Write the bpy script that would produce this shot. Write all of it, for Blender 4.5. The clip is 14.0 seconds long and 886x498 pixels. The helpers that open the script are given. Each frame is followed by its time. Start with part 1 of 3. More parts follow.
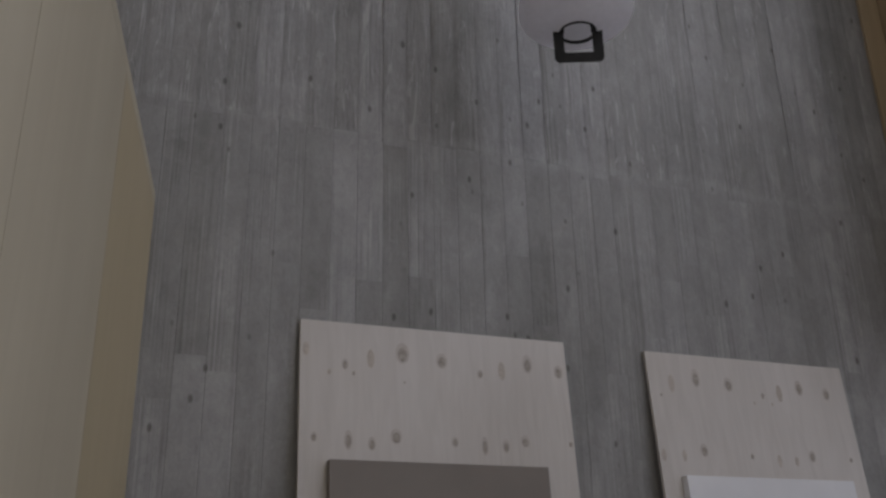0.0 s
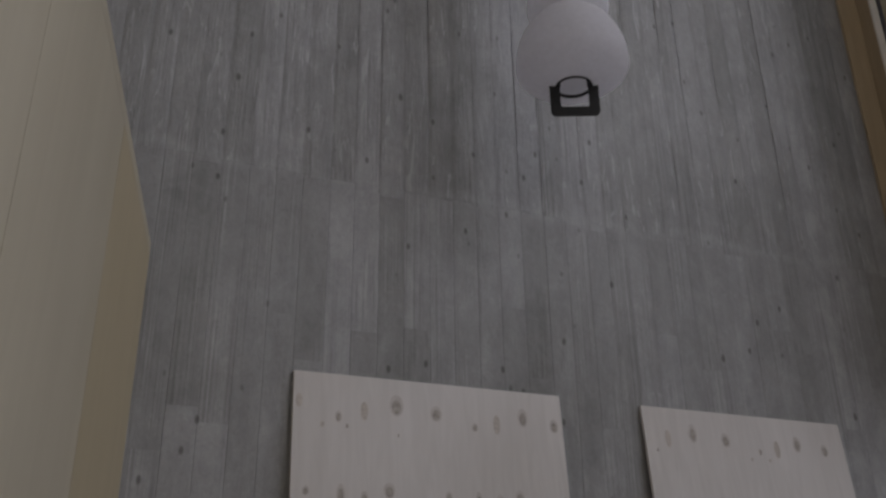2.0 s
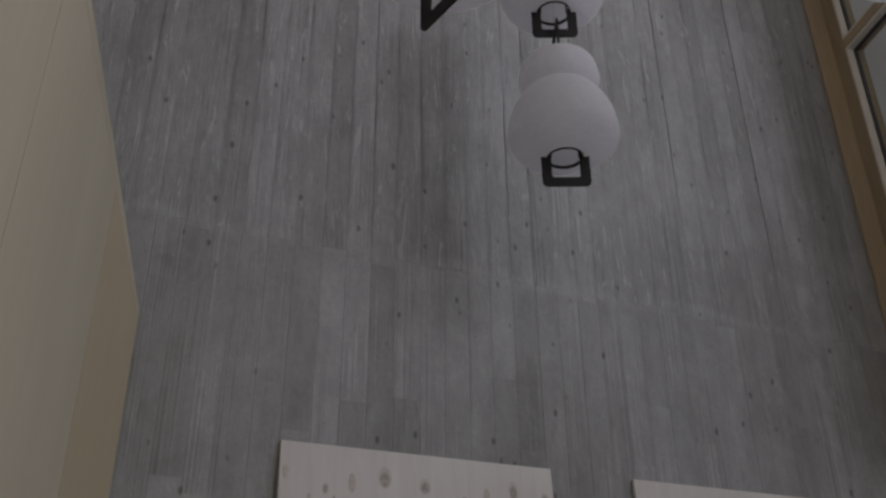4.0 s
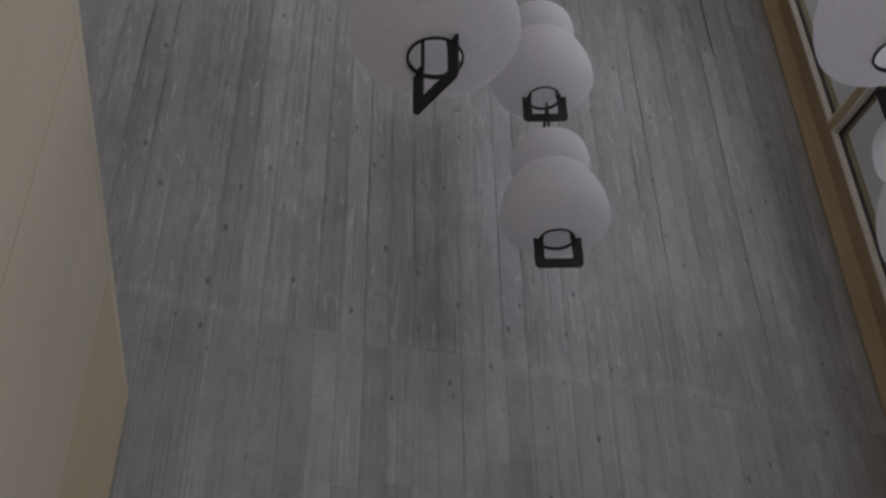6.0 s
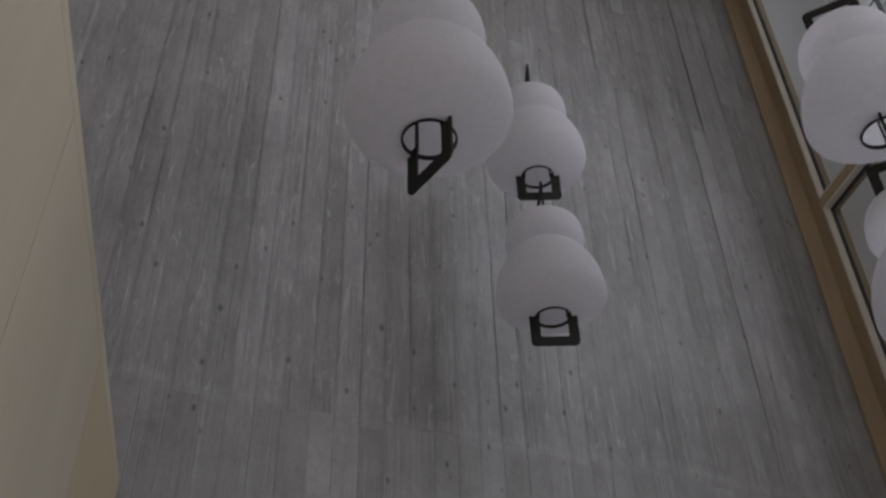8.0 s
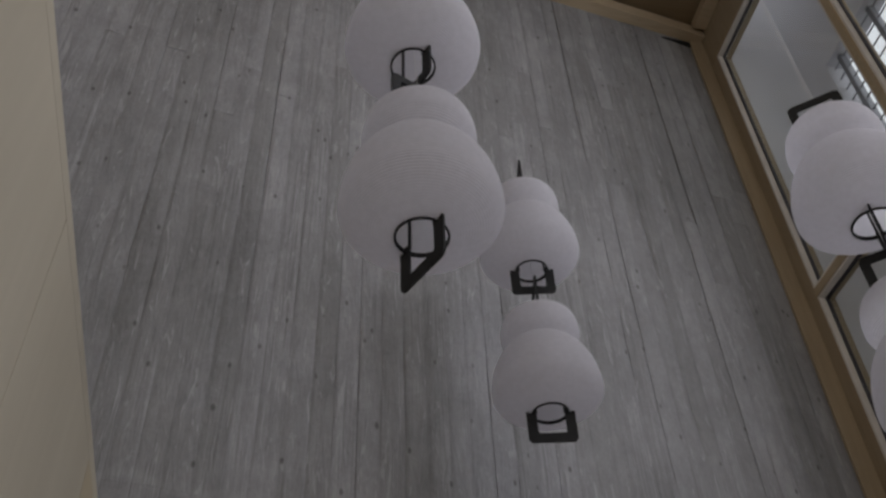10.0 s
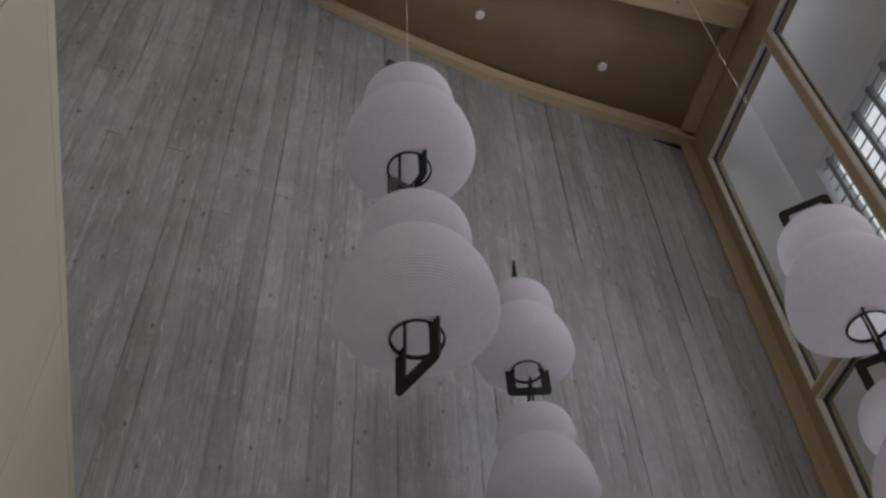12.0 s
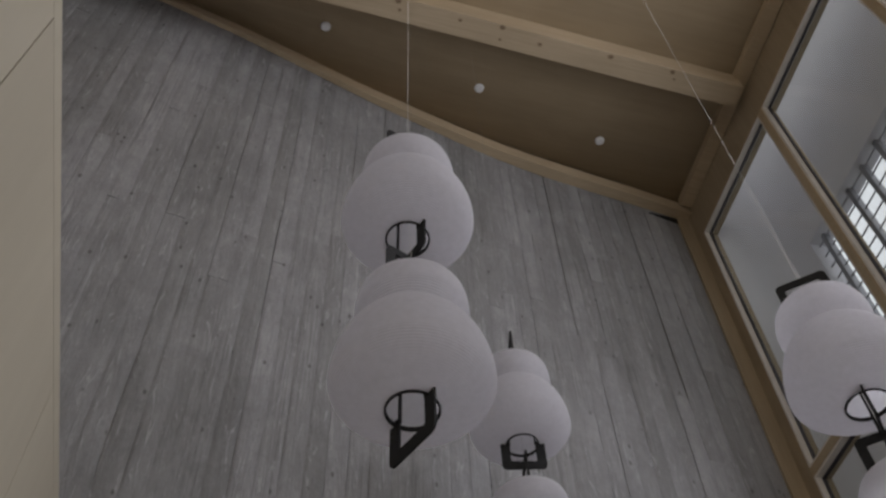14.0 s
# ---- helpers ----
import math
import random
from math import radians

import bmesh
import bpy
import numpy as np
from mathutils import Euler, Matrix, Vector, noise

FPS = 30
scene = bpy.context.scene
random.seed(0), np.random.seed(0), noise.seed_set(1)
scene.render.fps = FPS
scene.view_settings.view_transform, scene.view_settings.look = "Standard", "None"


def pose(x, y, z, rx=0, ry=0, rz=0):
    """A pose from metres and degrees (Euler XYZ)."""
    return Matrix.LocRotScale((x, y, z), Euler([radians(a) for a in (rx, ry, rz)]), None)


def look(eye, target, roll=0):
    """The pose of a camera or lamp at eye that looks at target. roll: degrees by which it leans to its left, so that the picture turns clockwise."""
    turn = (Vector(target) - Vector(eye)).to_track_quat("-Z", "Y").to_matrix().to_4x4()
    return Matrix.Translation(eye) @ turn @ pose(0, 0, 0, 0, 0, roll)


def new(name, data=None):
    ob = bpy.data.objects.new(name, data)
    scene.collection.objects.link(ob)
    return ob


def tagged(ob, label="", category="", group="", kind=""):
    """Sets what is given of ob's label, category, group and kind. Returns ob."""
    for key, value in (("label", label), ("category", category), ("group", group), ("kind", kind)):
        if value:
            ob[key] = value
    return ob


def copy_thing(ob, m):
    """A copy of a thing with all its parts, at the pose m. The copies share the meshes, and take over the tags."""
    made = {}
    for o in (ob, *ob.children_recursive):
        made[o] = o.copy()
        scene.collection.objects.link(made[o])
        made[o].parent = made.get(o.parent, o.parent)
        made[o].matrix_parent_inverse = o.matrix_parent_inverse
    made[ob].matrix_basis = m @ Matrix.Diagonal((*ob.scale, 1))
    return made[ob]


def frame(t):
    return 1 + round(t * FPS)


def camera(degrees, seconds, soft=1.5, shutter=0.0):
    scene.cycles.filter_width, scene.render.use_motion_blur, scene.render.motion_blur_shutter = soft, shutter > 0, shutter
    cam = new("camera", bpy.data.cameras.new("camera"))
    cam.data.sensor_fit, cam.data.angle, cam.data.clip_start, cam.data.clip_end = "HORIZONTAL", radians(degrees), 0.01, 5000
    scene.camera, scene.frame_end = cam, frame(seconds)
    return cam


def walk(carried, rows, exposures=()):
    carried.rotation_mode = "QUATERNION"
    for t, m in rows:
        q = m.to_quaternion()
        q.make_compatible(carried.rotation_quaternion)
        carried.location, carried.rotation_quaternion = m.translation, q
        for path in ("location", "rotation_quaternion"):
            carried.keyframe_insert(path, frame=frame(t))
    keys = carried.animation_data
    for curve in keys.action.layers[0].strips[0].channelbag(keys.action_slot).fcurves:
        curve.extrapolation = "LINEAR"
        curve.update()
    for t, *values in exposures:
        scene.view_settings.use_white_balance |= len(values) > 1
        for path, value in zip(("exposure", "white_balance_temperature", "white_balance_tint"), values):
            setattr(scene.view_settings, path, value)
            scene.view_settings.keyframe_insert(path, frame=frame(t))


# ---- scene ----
# ---- camera: it stands on one spot and tilts up ----
cam = camera(50.92, 14.0, soft=2.6)
PATH = [
    # seconds, x, y, z, yaw, pitch, roll
    (0, 0.000, 0.000, 1.350, -0.01, 21.09, -1.12),
    (0.5, 0.003, 0.003, 1.349, 0.04, 21.57, -1.07),
    (1, 0.005, 0.008, 1.352, -0.02, 22.41, -0.92),
    (1.5, 0.006, 0.009, 1.353, -0.15, 23.26, -0.79),
    (2, 0.005, 0.007, 1.356, -0.27, 24.22, -0.72),
    (2.5, 0.005, 0.007, 1.360, -0.44, 25.30, -0.69),
    (3, 0.008, 0.012, 1.361, -0.58, 26.31, -0.55),
    (5.5, 0.009, 0.027, 1.351, -1.31, 32.31, -0.76),
    (6, 0.010, 0.027, 1.355, -1.44, 33.60, -0.94),
    (6.5, 0.011, 0.028, 1.359, -1.60, 34.78, -1.16),
    (7, 0.013, 0.023, 1.359, -1.66, 35.93, -1.33),
    (7.5, 0.012, 0.026, 1.360, -1.76, 37.10, -1.46),
    (10, 0.021, 0.023, 1.380, -2.49, 44.00, -2.80),
    (10.5, 0.020, 0.018, 1.384, -2.75, 45.52, -3.00),
    (11, 0.020, 0.014, 1.384, -2.97, 47.09, -3.13),
    (11.5, 0.019, 0.009, 1.385, -3.23, 48.65, -3.26),
    (12, 0.018, 0.008, 1.387, -3.45, 49.93, -3.26),
    (12.5, 0.016, 0.007, 1.389, -3.64, 51.14, -3.24),
    (13, 0.014, 0.007, 1.390, -3.80, 52.23, -3.17),
    (13.5, 0.014, 0.009, 1.390, -3.99, 53.31, -3.02),
    (14, 0.014, 0.007, 1.391, -4.19, 54.17, -2.89),
]


def aim(x, y, z, yaw, pitch, roll):
    a, b = radians(yaw), radians(pitch)
    way = Vector((-math.sin(a) * math.cos(b), math.cos(a) * math.cos(b), math.sin(b)))
    eye = Vector((x, y, z))
    return look(eye, eye + way, roll)


walk(cam, [(row[0], aim(*row[1:])) for row in PATH], exposures=[(0, 0.12, 6500, 10), (7, 0.12, 6500, 10), (10, 0.16, 6560, 10), (14, 0.18, 6640, 10)])

# ---- plan ----
EYE = 1.35
CEIL = 9.20                        # underside of the plywood ceiling
WALL = 3.75                        # concrete wall: distance from the spot where the camera stands
N_WALL = Vector((-0.3697, 0.929, 0))
U_WALL = Vector((0.929, 0.3697, 0))
O_WALL = N_WALL * WALL
N_WIN = Vector((0.983, 0.182, 0)).normalized()
V_WIN = Vector((0.182, -0.983, 0)).normalized()
CORNER = Vector((2.870, 5.179, 0))  # where the concrete meets the window wall
N_PART = Vector((0.9787, 0.2053, 0)).normalized()
A_PART = Vector((-0.2053, 0.9787, 0)).normalized()
O_PART = N_PART * -0.447
U_CORNER = 4.581


def basis(o, ex, ey):
    """A pose with its x axis along ex and its y axis along ey, z up."""
    m = Matrix.Identity(4)
    ez = Vector((0, 0, 1))
    for i in range(3):
        m[i][0], m[i][1], m[i][2], m[i][3] = ex[i], ey[i], ez[i], o[i]
    return m


M_WALL = basis(O_WALL, U_WALL, N_WALL)     # x along the wall, y into the wall, z up
M_WIN = basis(CORNER, V_WIN, N_WIN)        # x along the windows towards the camera's side, y outwards
M_PART = basis(O_PART, A_PART, -N_PART)    # x towards the concrete, y away from the camera

# ---- light ----
world = bpy.data.worlds.new("sky")
scene.world = world
world.use_nodes = True
wn = world.node_tree.nodes
sky = wn.new("ShaderNodeTexSky")
sky.sky_type = "NISHITA"
sky.sun_disc = False
sky.dust_density = 5.0
sky.sun_elevation, sky.sun_rotation = radians(38), radians(120)
wn["Background"].inputs["Strength"].default_value = 0.15
haze = wn.new("ShaderNodeHueSaturation")          # overcast: the blue is washed out
haze.inputs["Saturation"].default_value = 0.0
world.node_tree.links.new(sky.outputs[0], haze.inputs["Color"])
world.node_tree.links.new(haze.outputs[0], wn["Background"].inputs["Color"])


LIGHT = (0.895, 0.908, 1.005)
WARM = (1.0, 0.94, 0.84)


def area_lamp(name, centre, way, wide, tall, watts, colour):
    """A rectangular lamp that shines into the hall: stand-in daylight of a window, and added fill."""
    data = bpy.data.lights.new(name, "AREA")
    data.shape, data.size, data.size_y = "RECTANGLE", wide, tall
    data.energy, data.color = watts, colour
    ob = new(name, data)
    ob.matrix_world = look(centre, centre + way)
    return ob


def window_light(v0, v1, z0, z1, watts):
    at = CORNER + V_WIN * ((v0 + v1) / 2) - N_WIN * 0.12 + Vector((0, 0, (z0 + z1) / 2))
    return area_lamp("window_daylight", at, -N_WIN, v1 - v0, z1 - z0, watts, LIGHT)


# lamps stand in for sky light, in glazing that is out of view
window_light(2.75, 8.0, 4.0, 8.55, 130)    # upper glazing
window_light(1.5, 2.7, 4.4, 5.5, 12)        # added fill in the unseen part of the bay next to the concrete, over the spandrel
window_light(0.3, 8.0, 0.3, 2.45, 20)      # lower glazing
# added warm fill lamp behind the camera, in front of the plain south wall
area_lamp("south_fill_lamp", Vector((1.2, -4.9, 5.2)), Vector((0, 1, 0)), 6.0, 5.5, 54, WARM)


# ---- materials ----
def mat(name, base, rough=0.6, metal=0.0):
    m = bpy.data.materials.new(name)
    m.use_nodes = True
    b = m.node_tree.nodes["Principled BSDF"]
    b.inputs["Base Color"].default_value = (*base, 1)
    b.inputs["Roughness"].default_value = rough
    b.inputs["Metallic"].default_value = metal
    return m, m.node_tree, b


def node(nt, kind, **kw):
    n = nt.nodes.new(kind)
    for k, v in kw.items():
        n.inputs[k].default_value = v
    return n


def ramp(nt, fac, stops):
    r = nt.nodes.new("ShaderNodeValToRGB")
    els = r.color_ramp.elements
    els[0].position, els[0].color = stops[0][0], (*stops[0][1], 1)
    els[1].position, els[1].color = stops[-1][0], (*stops[-1][1], 1)
    for p, c in stops[1:-1]:
        e = els.new(p)
        e.color = (*c, 1)
    nt.links.new(fac, r.inputs[0])
    return r.outputs[0]


def mixrgb(nt, kind, fac, a, b):
    m = nt.nodes.new("ShaderNodeMix")
    m.data_type, m.blend_type = "RGBA", kind
    for sock, val in ((m.inputs[0], fac), (m.inputs[6], a), (m.inputs[7], b)):
        if isinstance(val, bpy.types.NodeSocket):
            nt.links.new(val, sock)
        else:
            sock.default_value = val if isinstance(val, float) else (*val, 1)
    return m.outputs[2]


def math_node(nt, op, a, b=0.0):
    m = nt.nodes.new("ShaderNodeMath")
    m.operation = op
    for sock, val in ((m.inputs[0], a), (m.inputs[1], b)):
        if isinstance(val, bpy.types.NodeSocket):
            nt.links.new(val, sock)
        else:
            sock.default_value = val
    return m.outputs[0]


def place_coords(nt, scale, seed=None, turn=0.0):
    """World position turned about z by turn, scaled, shifted by a random value."""
    g = nt.nodes.new("ShaderNodeNewGeometry")
    mp = nt.nodes.new("ShaderNodeMapping")
    mp.vector_type = "TEXTURE"
    mp.inputs["Rotation"].default_value = (0, 0, turn)
    nt.links.new(g.outputs["Position"], mp.inputs[0])
    v = nt.nodes.new("ShaderNodeVectorMath")
    v.operation = "MULTIPLY"
    v.inputs[1].default_value = scale
    nt.links.new(mp.outputs[0], v.inputs[0])
    if seed is None:
        return v.outputs[0]
    c = nt.nodes.new("ShaderNodeCombineXYZ")
    nt.links.new(math_node(nt, "MULTIPLY", seed, 31.7), c.inputs[0])
    nt.links.new(math_node(nt, "MULTIPLY", seed, 57.3), c.inputs[2])
    a = nt.nodes.new("ShaderNodeVectorMath")
    a.operation = "ADD"
    nt.links.new(v.outputs[0], a.inputs[0])
    nt.links.new(c.outputs[0], a.inputs[1])
    return a.outputs[0]


def noise_tex(nt, vec, scale, detail=4.0, rough=0.6, dist=0.0):
    n = node(nt, "ShaderNodeTexNoise", Scale=scale, Detail=detail, Roughness=rough, Distortion=dist)
    nt.links.new(vec, n.inputs["Vector"])
    return n.outputs[0]


def bump(nt, b, height, strength, dist):
    n = node(nt, "ShaderNodeBump", Strength=strength, Distance=dist)
    nt.links.new(height, n.inputs["Height"])
    nt.links.new(n.outputs[0], b.inputs["Normal"])


WALL_TURN = math.atan2(U_WALL.y, U_WALL.x)


def grey(v, tint=1.0):
    return (v, v * tint, v * tint)


def concrete_boards():
    """Concrete cast against rough boards: a tone of its own for each board, stretches of wood grain, knots, pale flecks
    for raked ridges, painted joint shade.
    """
    m, nt, b = mat("board_marked_concrete", (0.3, 0.3, 0.3), 0.62)
    info = nt.nodes.new("ShaderNodeObjectInfo")
    geo = nt.nodes.new("ShaderNodeNewGeometry")
    seed = math_node(nt, "ADD", info.outputs["Random"], geo.outputs["Random Per Island"])
    xyz = nt.nodes.new("ShaderNodeSeparateXYZ")
    nt.links.new(geo.outputs["Position"], xyz.inputs[0])
    upper = math_node(nt, "GREATER_THAN", xyz.outputs[2], 3.45)      # the upper pour was cast against rougher boards

    def along(scale, detail=4.0, rough=0.6, dist=0.3, own=True):
        return noise_tex(nt, place_coords(nt, scale, seed if own else None, WALL_TURN), 1.0, detail, rough, dist)

    blot = along((1.0, 1.0, 0.7), 5.0, 0.62, 0.3, False)
    cloud = along((5.0, 5.0, 3.4), 6.0, 0.68, 0.8, False)
    streak = along((9, 9, 0.5), 4.0, 0.6, 0.3, False)
    patch = along((5, 5, 2.2), 5.0, 0.65, 0.8)
    mottle = along((24, 24, 15), 5.0, 0.72, 1.2)
    speck = along((90, 90, 60), 2.0, 0.7, 0.0, False)
    pick = math_node(nt, "FRACT", math_node(nt, "MULTIPLY", seed, 3.37))
    c = ramp(nt, pick, [(0.0, (0.252, 0.247, 0.248)), (0.5, (0.286, 0.281, 0.285)), (1.0, (0.320, 0.315, 0.321))])
    for fac, lo, hi, p0, p1 in ((blot, 0.87, 1.11, 0.34, 0.66), (cloud, 0.90, 1.09, 0.34, 0.66), (streak, 0.94, 1.06, 0.36, 0.64),
                                (patch, 0.89, 1.10, 0.32, 0.68), (mottle, 0.93, 1.06, 0.34, 0.66), (speck, 0.96, 1.04, 0.35, 0.65)):
        c = mixrgb(nt, "MULTIPLY", 1.0, c, ramp(nt, fac, [(p0, grey(lo)), (p1, grey(hi, 1.003))]))

    # fine wood grain, on some stretches of some boards only
    lines = along((150, 150, 0.9), 2.0, 0.5, 0.9)
    where = ramp(nt, along((5, 5, 0.9), 3.0, 0.55, 0.4), [(0.48, grey(0.0)), (0.58, grey(1.0))])
    pale = math_node(nt, "MULTIPLY", ramp(nt, lines, [(0.54, grey(0.0)), (0.62, grey(1.0))]), where)
    dark = math_node(nt, "MULTIPLY", ramp(nt, lines, [(0.38, grey(1.0)), (0.46, grey(0.0))]), where)
    c = mixrgb(nt, "MULTIPLY", math_node(nt, "MULTIPLY", pale, 0.8), c, (1.20, 1.195, 1.19))
    c = mixrgb(nt, "MULTIPLY", math_node(nt, "MULTIPLY", dark, 0.8), c, (0.74, 0.735, 0.73))

    # pale flecks along the grain, painted for ridges in raking light, most of them in the upper pour
    fleck = along((22, 22, 3.0), 5.0, 0.66, 1.6)
    more = math_node(nt, "ADD", math_node(nt, "MULTIPLY", upper, 0.50), 0.05)
    c = mixrgb(nt, "MIX", math_node(nt, "MULTIPLY", ramp(nt, fleck, [(0.58, grey(0.0)), (0.66, grey(1.0))]), more), c, (0.47, 0.465, 0.475))

    # knots of the boards and small blow holes
    for scale, share, r0, r1, amount in (((4.2, 4.2, 2.3), 0.45, 0.03, 0.065, 0.75), ((8.5, 8.5, 4.6), 0.62, 0.05, 0.11, 0.75), ((15, 15, 11), 0.80, 0.07, 0.14, 0.6)):
        vor = node(nt, "ShaderNodeTexVoronoi", Scale=1.0)
        nt.links.new(place_coords(nt, scale, None, WALL_TURN), vor.inputs["Vector"])
        some = math_node(nt, "GREATER_THAN", vor.outputs["Color"], share)
        pit = math_node(nt, "MULTIPLY", ramp(nt, vor.outputs["Distance"], [(r0, grey(1.0)), (r1, grey(0.0))]), some)
        c = mixrgb(nt, "MULTIPLY", math_node(nt, "MULTIPLY", pit, amount), c, (0.28, 0.27, 0.25))

    # shade in the joints between boards, painted as a darker colour
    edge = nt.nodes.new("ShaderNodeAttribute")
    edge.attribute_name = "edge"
    joint_shade = math_node(nt, "MULTIPLY", edge.outputs["Fac"], ramp(nt, along((6, 6, 1.1), 3.0, 0.6, 0.3), [(0.40, grey(0.0)), (0.66, grey(0.55))]))
    c = mixrgb(nt, "MULTIPLY", joint_shade, c, (0.52, 0.51, 0.50))

    # pale cement slurry that ran out at the joint between two pours
    wob = along((2.2, 2.2, 0.5), 5.0, 0.65, 0.0, False)
    off = math_node(nt, "ADD", xyz.outputs[2], math_node(nt, "MULTIPLY", wob, 0.22))
    dist = math_node(nt, "ABSOLUTE", math_node(nt, "SUBTRACT", off, 3.57))
    c = mixrgb(nt, "MIX", math_node(nt, "MULTIPLY", ramp(nt, dist, [(0.0, grey(1.0)), (0.05, grey(0.0))]),
                                    ramp(nt, cloud, [(0.4, grey(0.1)), (0.62, grey(0.5))])), c, (0.37, 0.37, 0.375))
    nt.links.new(c, b.inputs["Base Color"])
    waves = along((9, 4, 1.6), 4.0, 0.62, 1.2)
    h = math_node(nt, "MULTIPLY", waves, math_node(nt, "ADD", math_node(nt, "MULTIPLY", upper, 1.1), 0.25))
    h = math_node(nt, "ADD", h, math_node(nt, "MULTIPLY", math_node(nt, "MULTIPLY", lines, where), 0.22))
    h = math_node(nt, "ADD", h, math_node(nt, "MULTIPLY", fleck, math_node(nt, "MULTIPLY", upper, 0.7)))
    h = math_node(nt, "ADD", h, math_node(nt, "MULTIPLY", mottle, 0.35))
    bump(nt, b, h, 0.8, 0.010)
    return m


def plywood(name, dark, light, turn, grain=(26, 26, 1.6), knots=False, rough=0.55):
    m, nt, b = mat(name, light, rough)
    info = nt.nodes.new("ShaderNodeObjectInfo")
    g = noise_tex(nt, place_coords(nt, grain, info.outputs["Random"], turn), 1.0, 4.0, 0.55, 1.2)
    big = noise_tex(nt, place_coords(nt, (1.3, 1.3, 0.7), info.outputs["Random"], turn), 1.0, 3.0, 0.5)
    c = ramp(nt, g, [(0.25, dark), (0.75, light)])
    c = mixrgb(nt, "MULTIPLY", 1.0, c, ramp(nt, big, [(0.3, (0.9, 0.89, 0.87)), (0.7, (1.05, 1.05, 1.05))]))
    nt.links.new(c, b.inputs["Base Color"])
    bump(nt, b, g, 0.12, 0.002)
    return m


def plain(name, base, rough=0.5, metal=0.0, vary=0.08, scale=8.0):
    m, nt, b = mat(name, base, rough, metal)
    n = noise_tex(nt, place_coords(nt, (1, 1, 1)), scale, 5.0, 0.6)
    lo, hi = tuple(x * (1 - vary) for x in base), tuple(min(1, x * (1 + vary)) for x in base)
    nt.links.new(ramp(nt, n, [(0.3, lo), (0.7, hi)]), b.inputs["Base Color"])
    bump(nt, b, n, 0.08, 0.002)
    return m


def paper():
    m, nt, b = mat("white_lantern_paper", (0.84, 0.83, 0.83), 0.75)
    n = noise_tex(nt, place_coords(nt, (1, 1, 1)), 40.0, 4.0, 0.6)
    col = ramp(nt, n, [(0.3, (0.80, 0.79, 0.82)), (0.7, (0.855, 0.845, 0.88))])
    nt.links.new(col, b.inputs["Base Color"])
    t = nt.nodes.new("ShaderNodeBsdfTranslucent")
    nt.links.new(col, t.inputs["Color"])
    mix = nt.nodes.new("ShaderNodeMixShader")
    mix.inputs[0].default_value = 0.64
    nt.links.new(b.outputs[0], mix.inputs[1])
    nt.links.new(t.outputs[0], mix.inputs[2])
    nt.links.new(mix.outputs[0], nt.nodes["Material Output"].inputs[0])
    return m


def pane_glass():
    m = bpy.data.materials.new("window_glass")
    m.use_nodes = True
    nt = m.node_tree
    nt.nodes.remove(nt.nodes["Principled BSDF"])
    tr = nt.nodes.new("ShaderNodeBsdfTransparent")
    tr.inputs[0].default_value = (0.93, 0.95, 0.95, 1)
    gl = nt.nodes.new("ShaderNodeBsdfGlossy")
    gl.inputs["Roughness"].default_value = 0.01
    lw = node(nt, "ShaderNodeLayerWeight", Blend=0.5)
    gloss = math_node(nt, "ADD", math_node(nt, "MULTIPLY", math_node(nt, "POWER", lw.outputs["Facing"], 5.0), 0.9), 0.025)
    mix = nt.nodes.new("ShaderNodeMixShader")
    nt.links.new(gloss, mix.inputs[0])
    nt.links.new(tr.outputs[0], mix.inputs[1])
    nt.links.new(gl.outputs[0], mix.inputs[2])
    nt.links.new(mix.outputs[0], nt.nodes["Material Output"].inputs[0])
    return m


CONCRETE = concrete_boards()
MORTAR = plain("concrete_core", (0.16, 0.158, 0.155), 0.8, 0, 0.15, 6.0)
SPRUCE = plywood("pale_spruce_plywood", (0.60, 0.572, 0.560), (0.67, 0.642, 0.632), 0.0)
BIRCH = plywood("wall_plywood", (0.492, 0.443, 0.340), (0.527, 0.477, 0.370), 0.0, (9, 9, 0.6))
BIRCH_WARM = plywood("wall_plywood_honey", (0.468, 0.395, 0.258), (0.503, 0.425, 0.282), 0.0, (9, 9, 0.6))
CEIL_PLY = plywood("ceiling_plywood", (0.335, 0.257, 0.160), (0.39, 0.303, 0.193), radians(13), (0.8, 12, 12))
TIMBER = plywood("beam_spruce", (0.46, 0.36, 0.235), (0.56, 0.45, 0.31), radians(13), (1.5, 26, 26))
JAMB = plywood("jamb_wood", (0.345, 0.272, 0.180), (0.42, 0.334, 0.226), 0.0)
FRAME_PAINT = plain("pale_frame_edge", (0.78, 0.74, 0.69), 0.5)
GASKET = plain("dark_gasket", (0.06, 0.055, 0.065), 0.6)
WHITE = plain("white_render", (0.82, 0.81, 0.85), 0.85, 0, 0.04, 3.0)
BLACK = plain("black_lacquered_metal_and_gap", (0.018, 0.018, 0.018), 0.65, 0.0, 0.25, 30.0)
BLACK.node_tree.nodes["Principled BSDF"].inputs["Specular IOR Level"].default_value = 0.22
PAPER = paper()
GLASS = pane_glass()
GREY_LINE = plain("grey_line", (0.25, 0.245, 0.24), 0.7)
CORD = plain("white_cord", (0.8, 0.79, 0.77), 0.8)
KNOT = plain("wood_knot", (0.37, 0.33, 0.30), 0.6, 0, 0.3, 60.0)
BEAM_KNOT = plain("beam_knot", (0.24, 0.165, 0.10), 0.6, 0, 0.3, 60.0)
KNOT_HALO = plain("knot_halo", (0.535, 0.495, 0.475), 0.6, 0, 0.1, 40.0)
KNOT_PALE = plain("pale_wood_knot", (0.50, 0.45, 0.41), 0.6, 0, 0.2, 60.0)
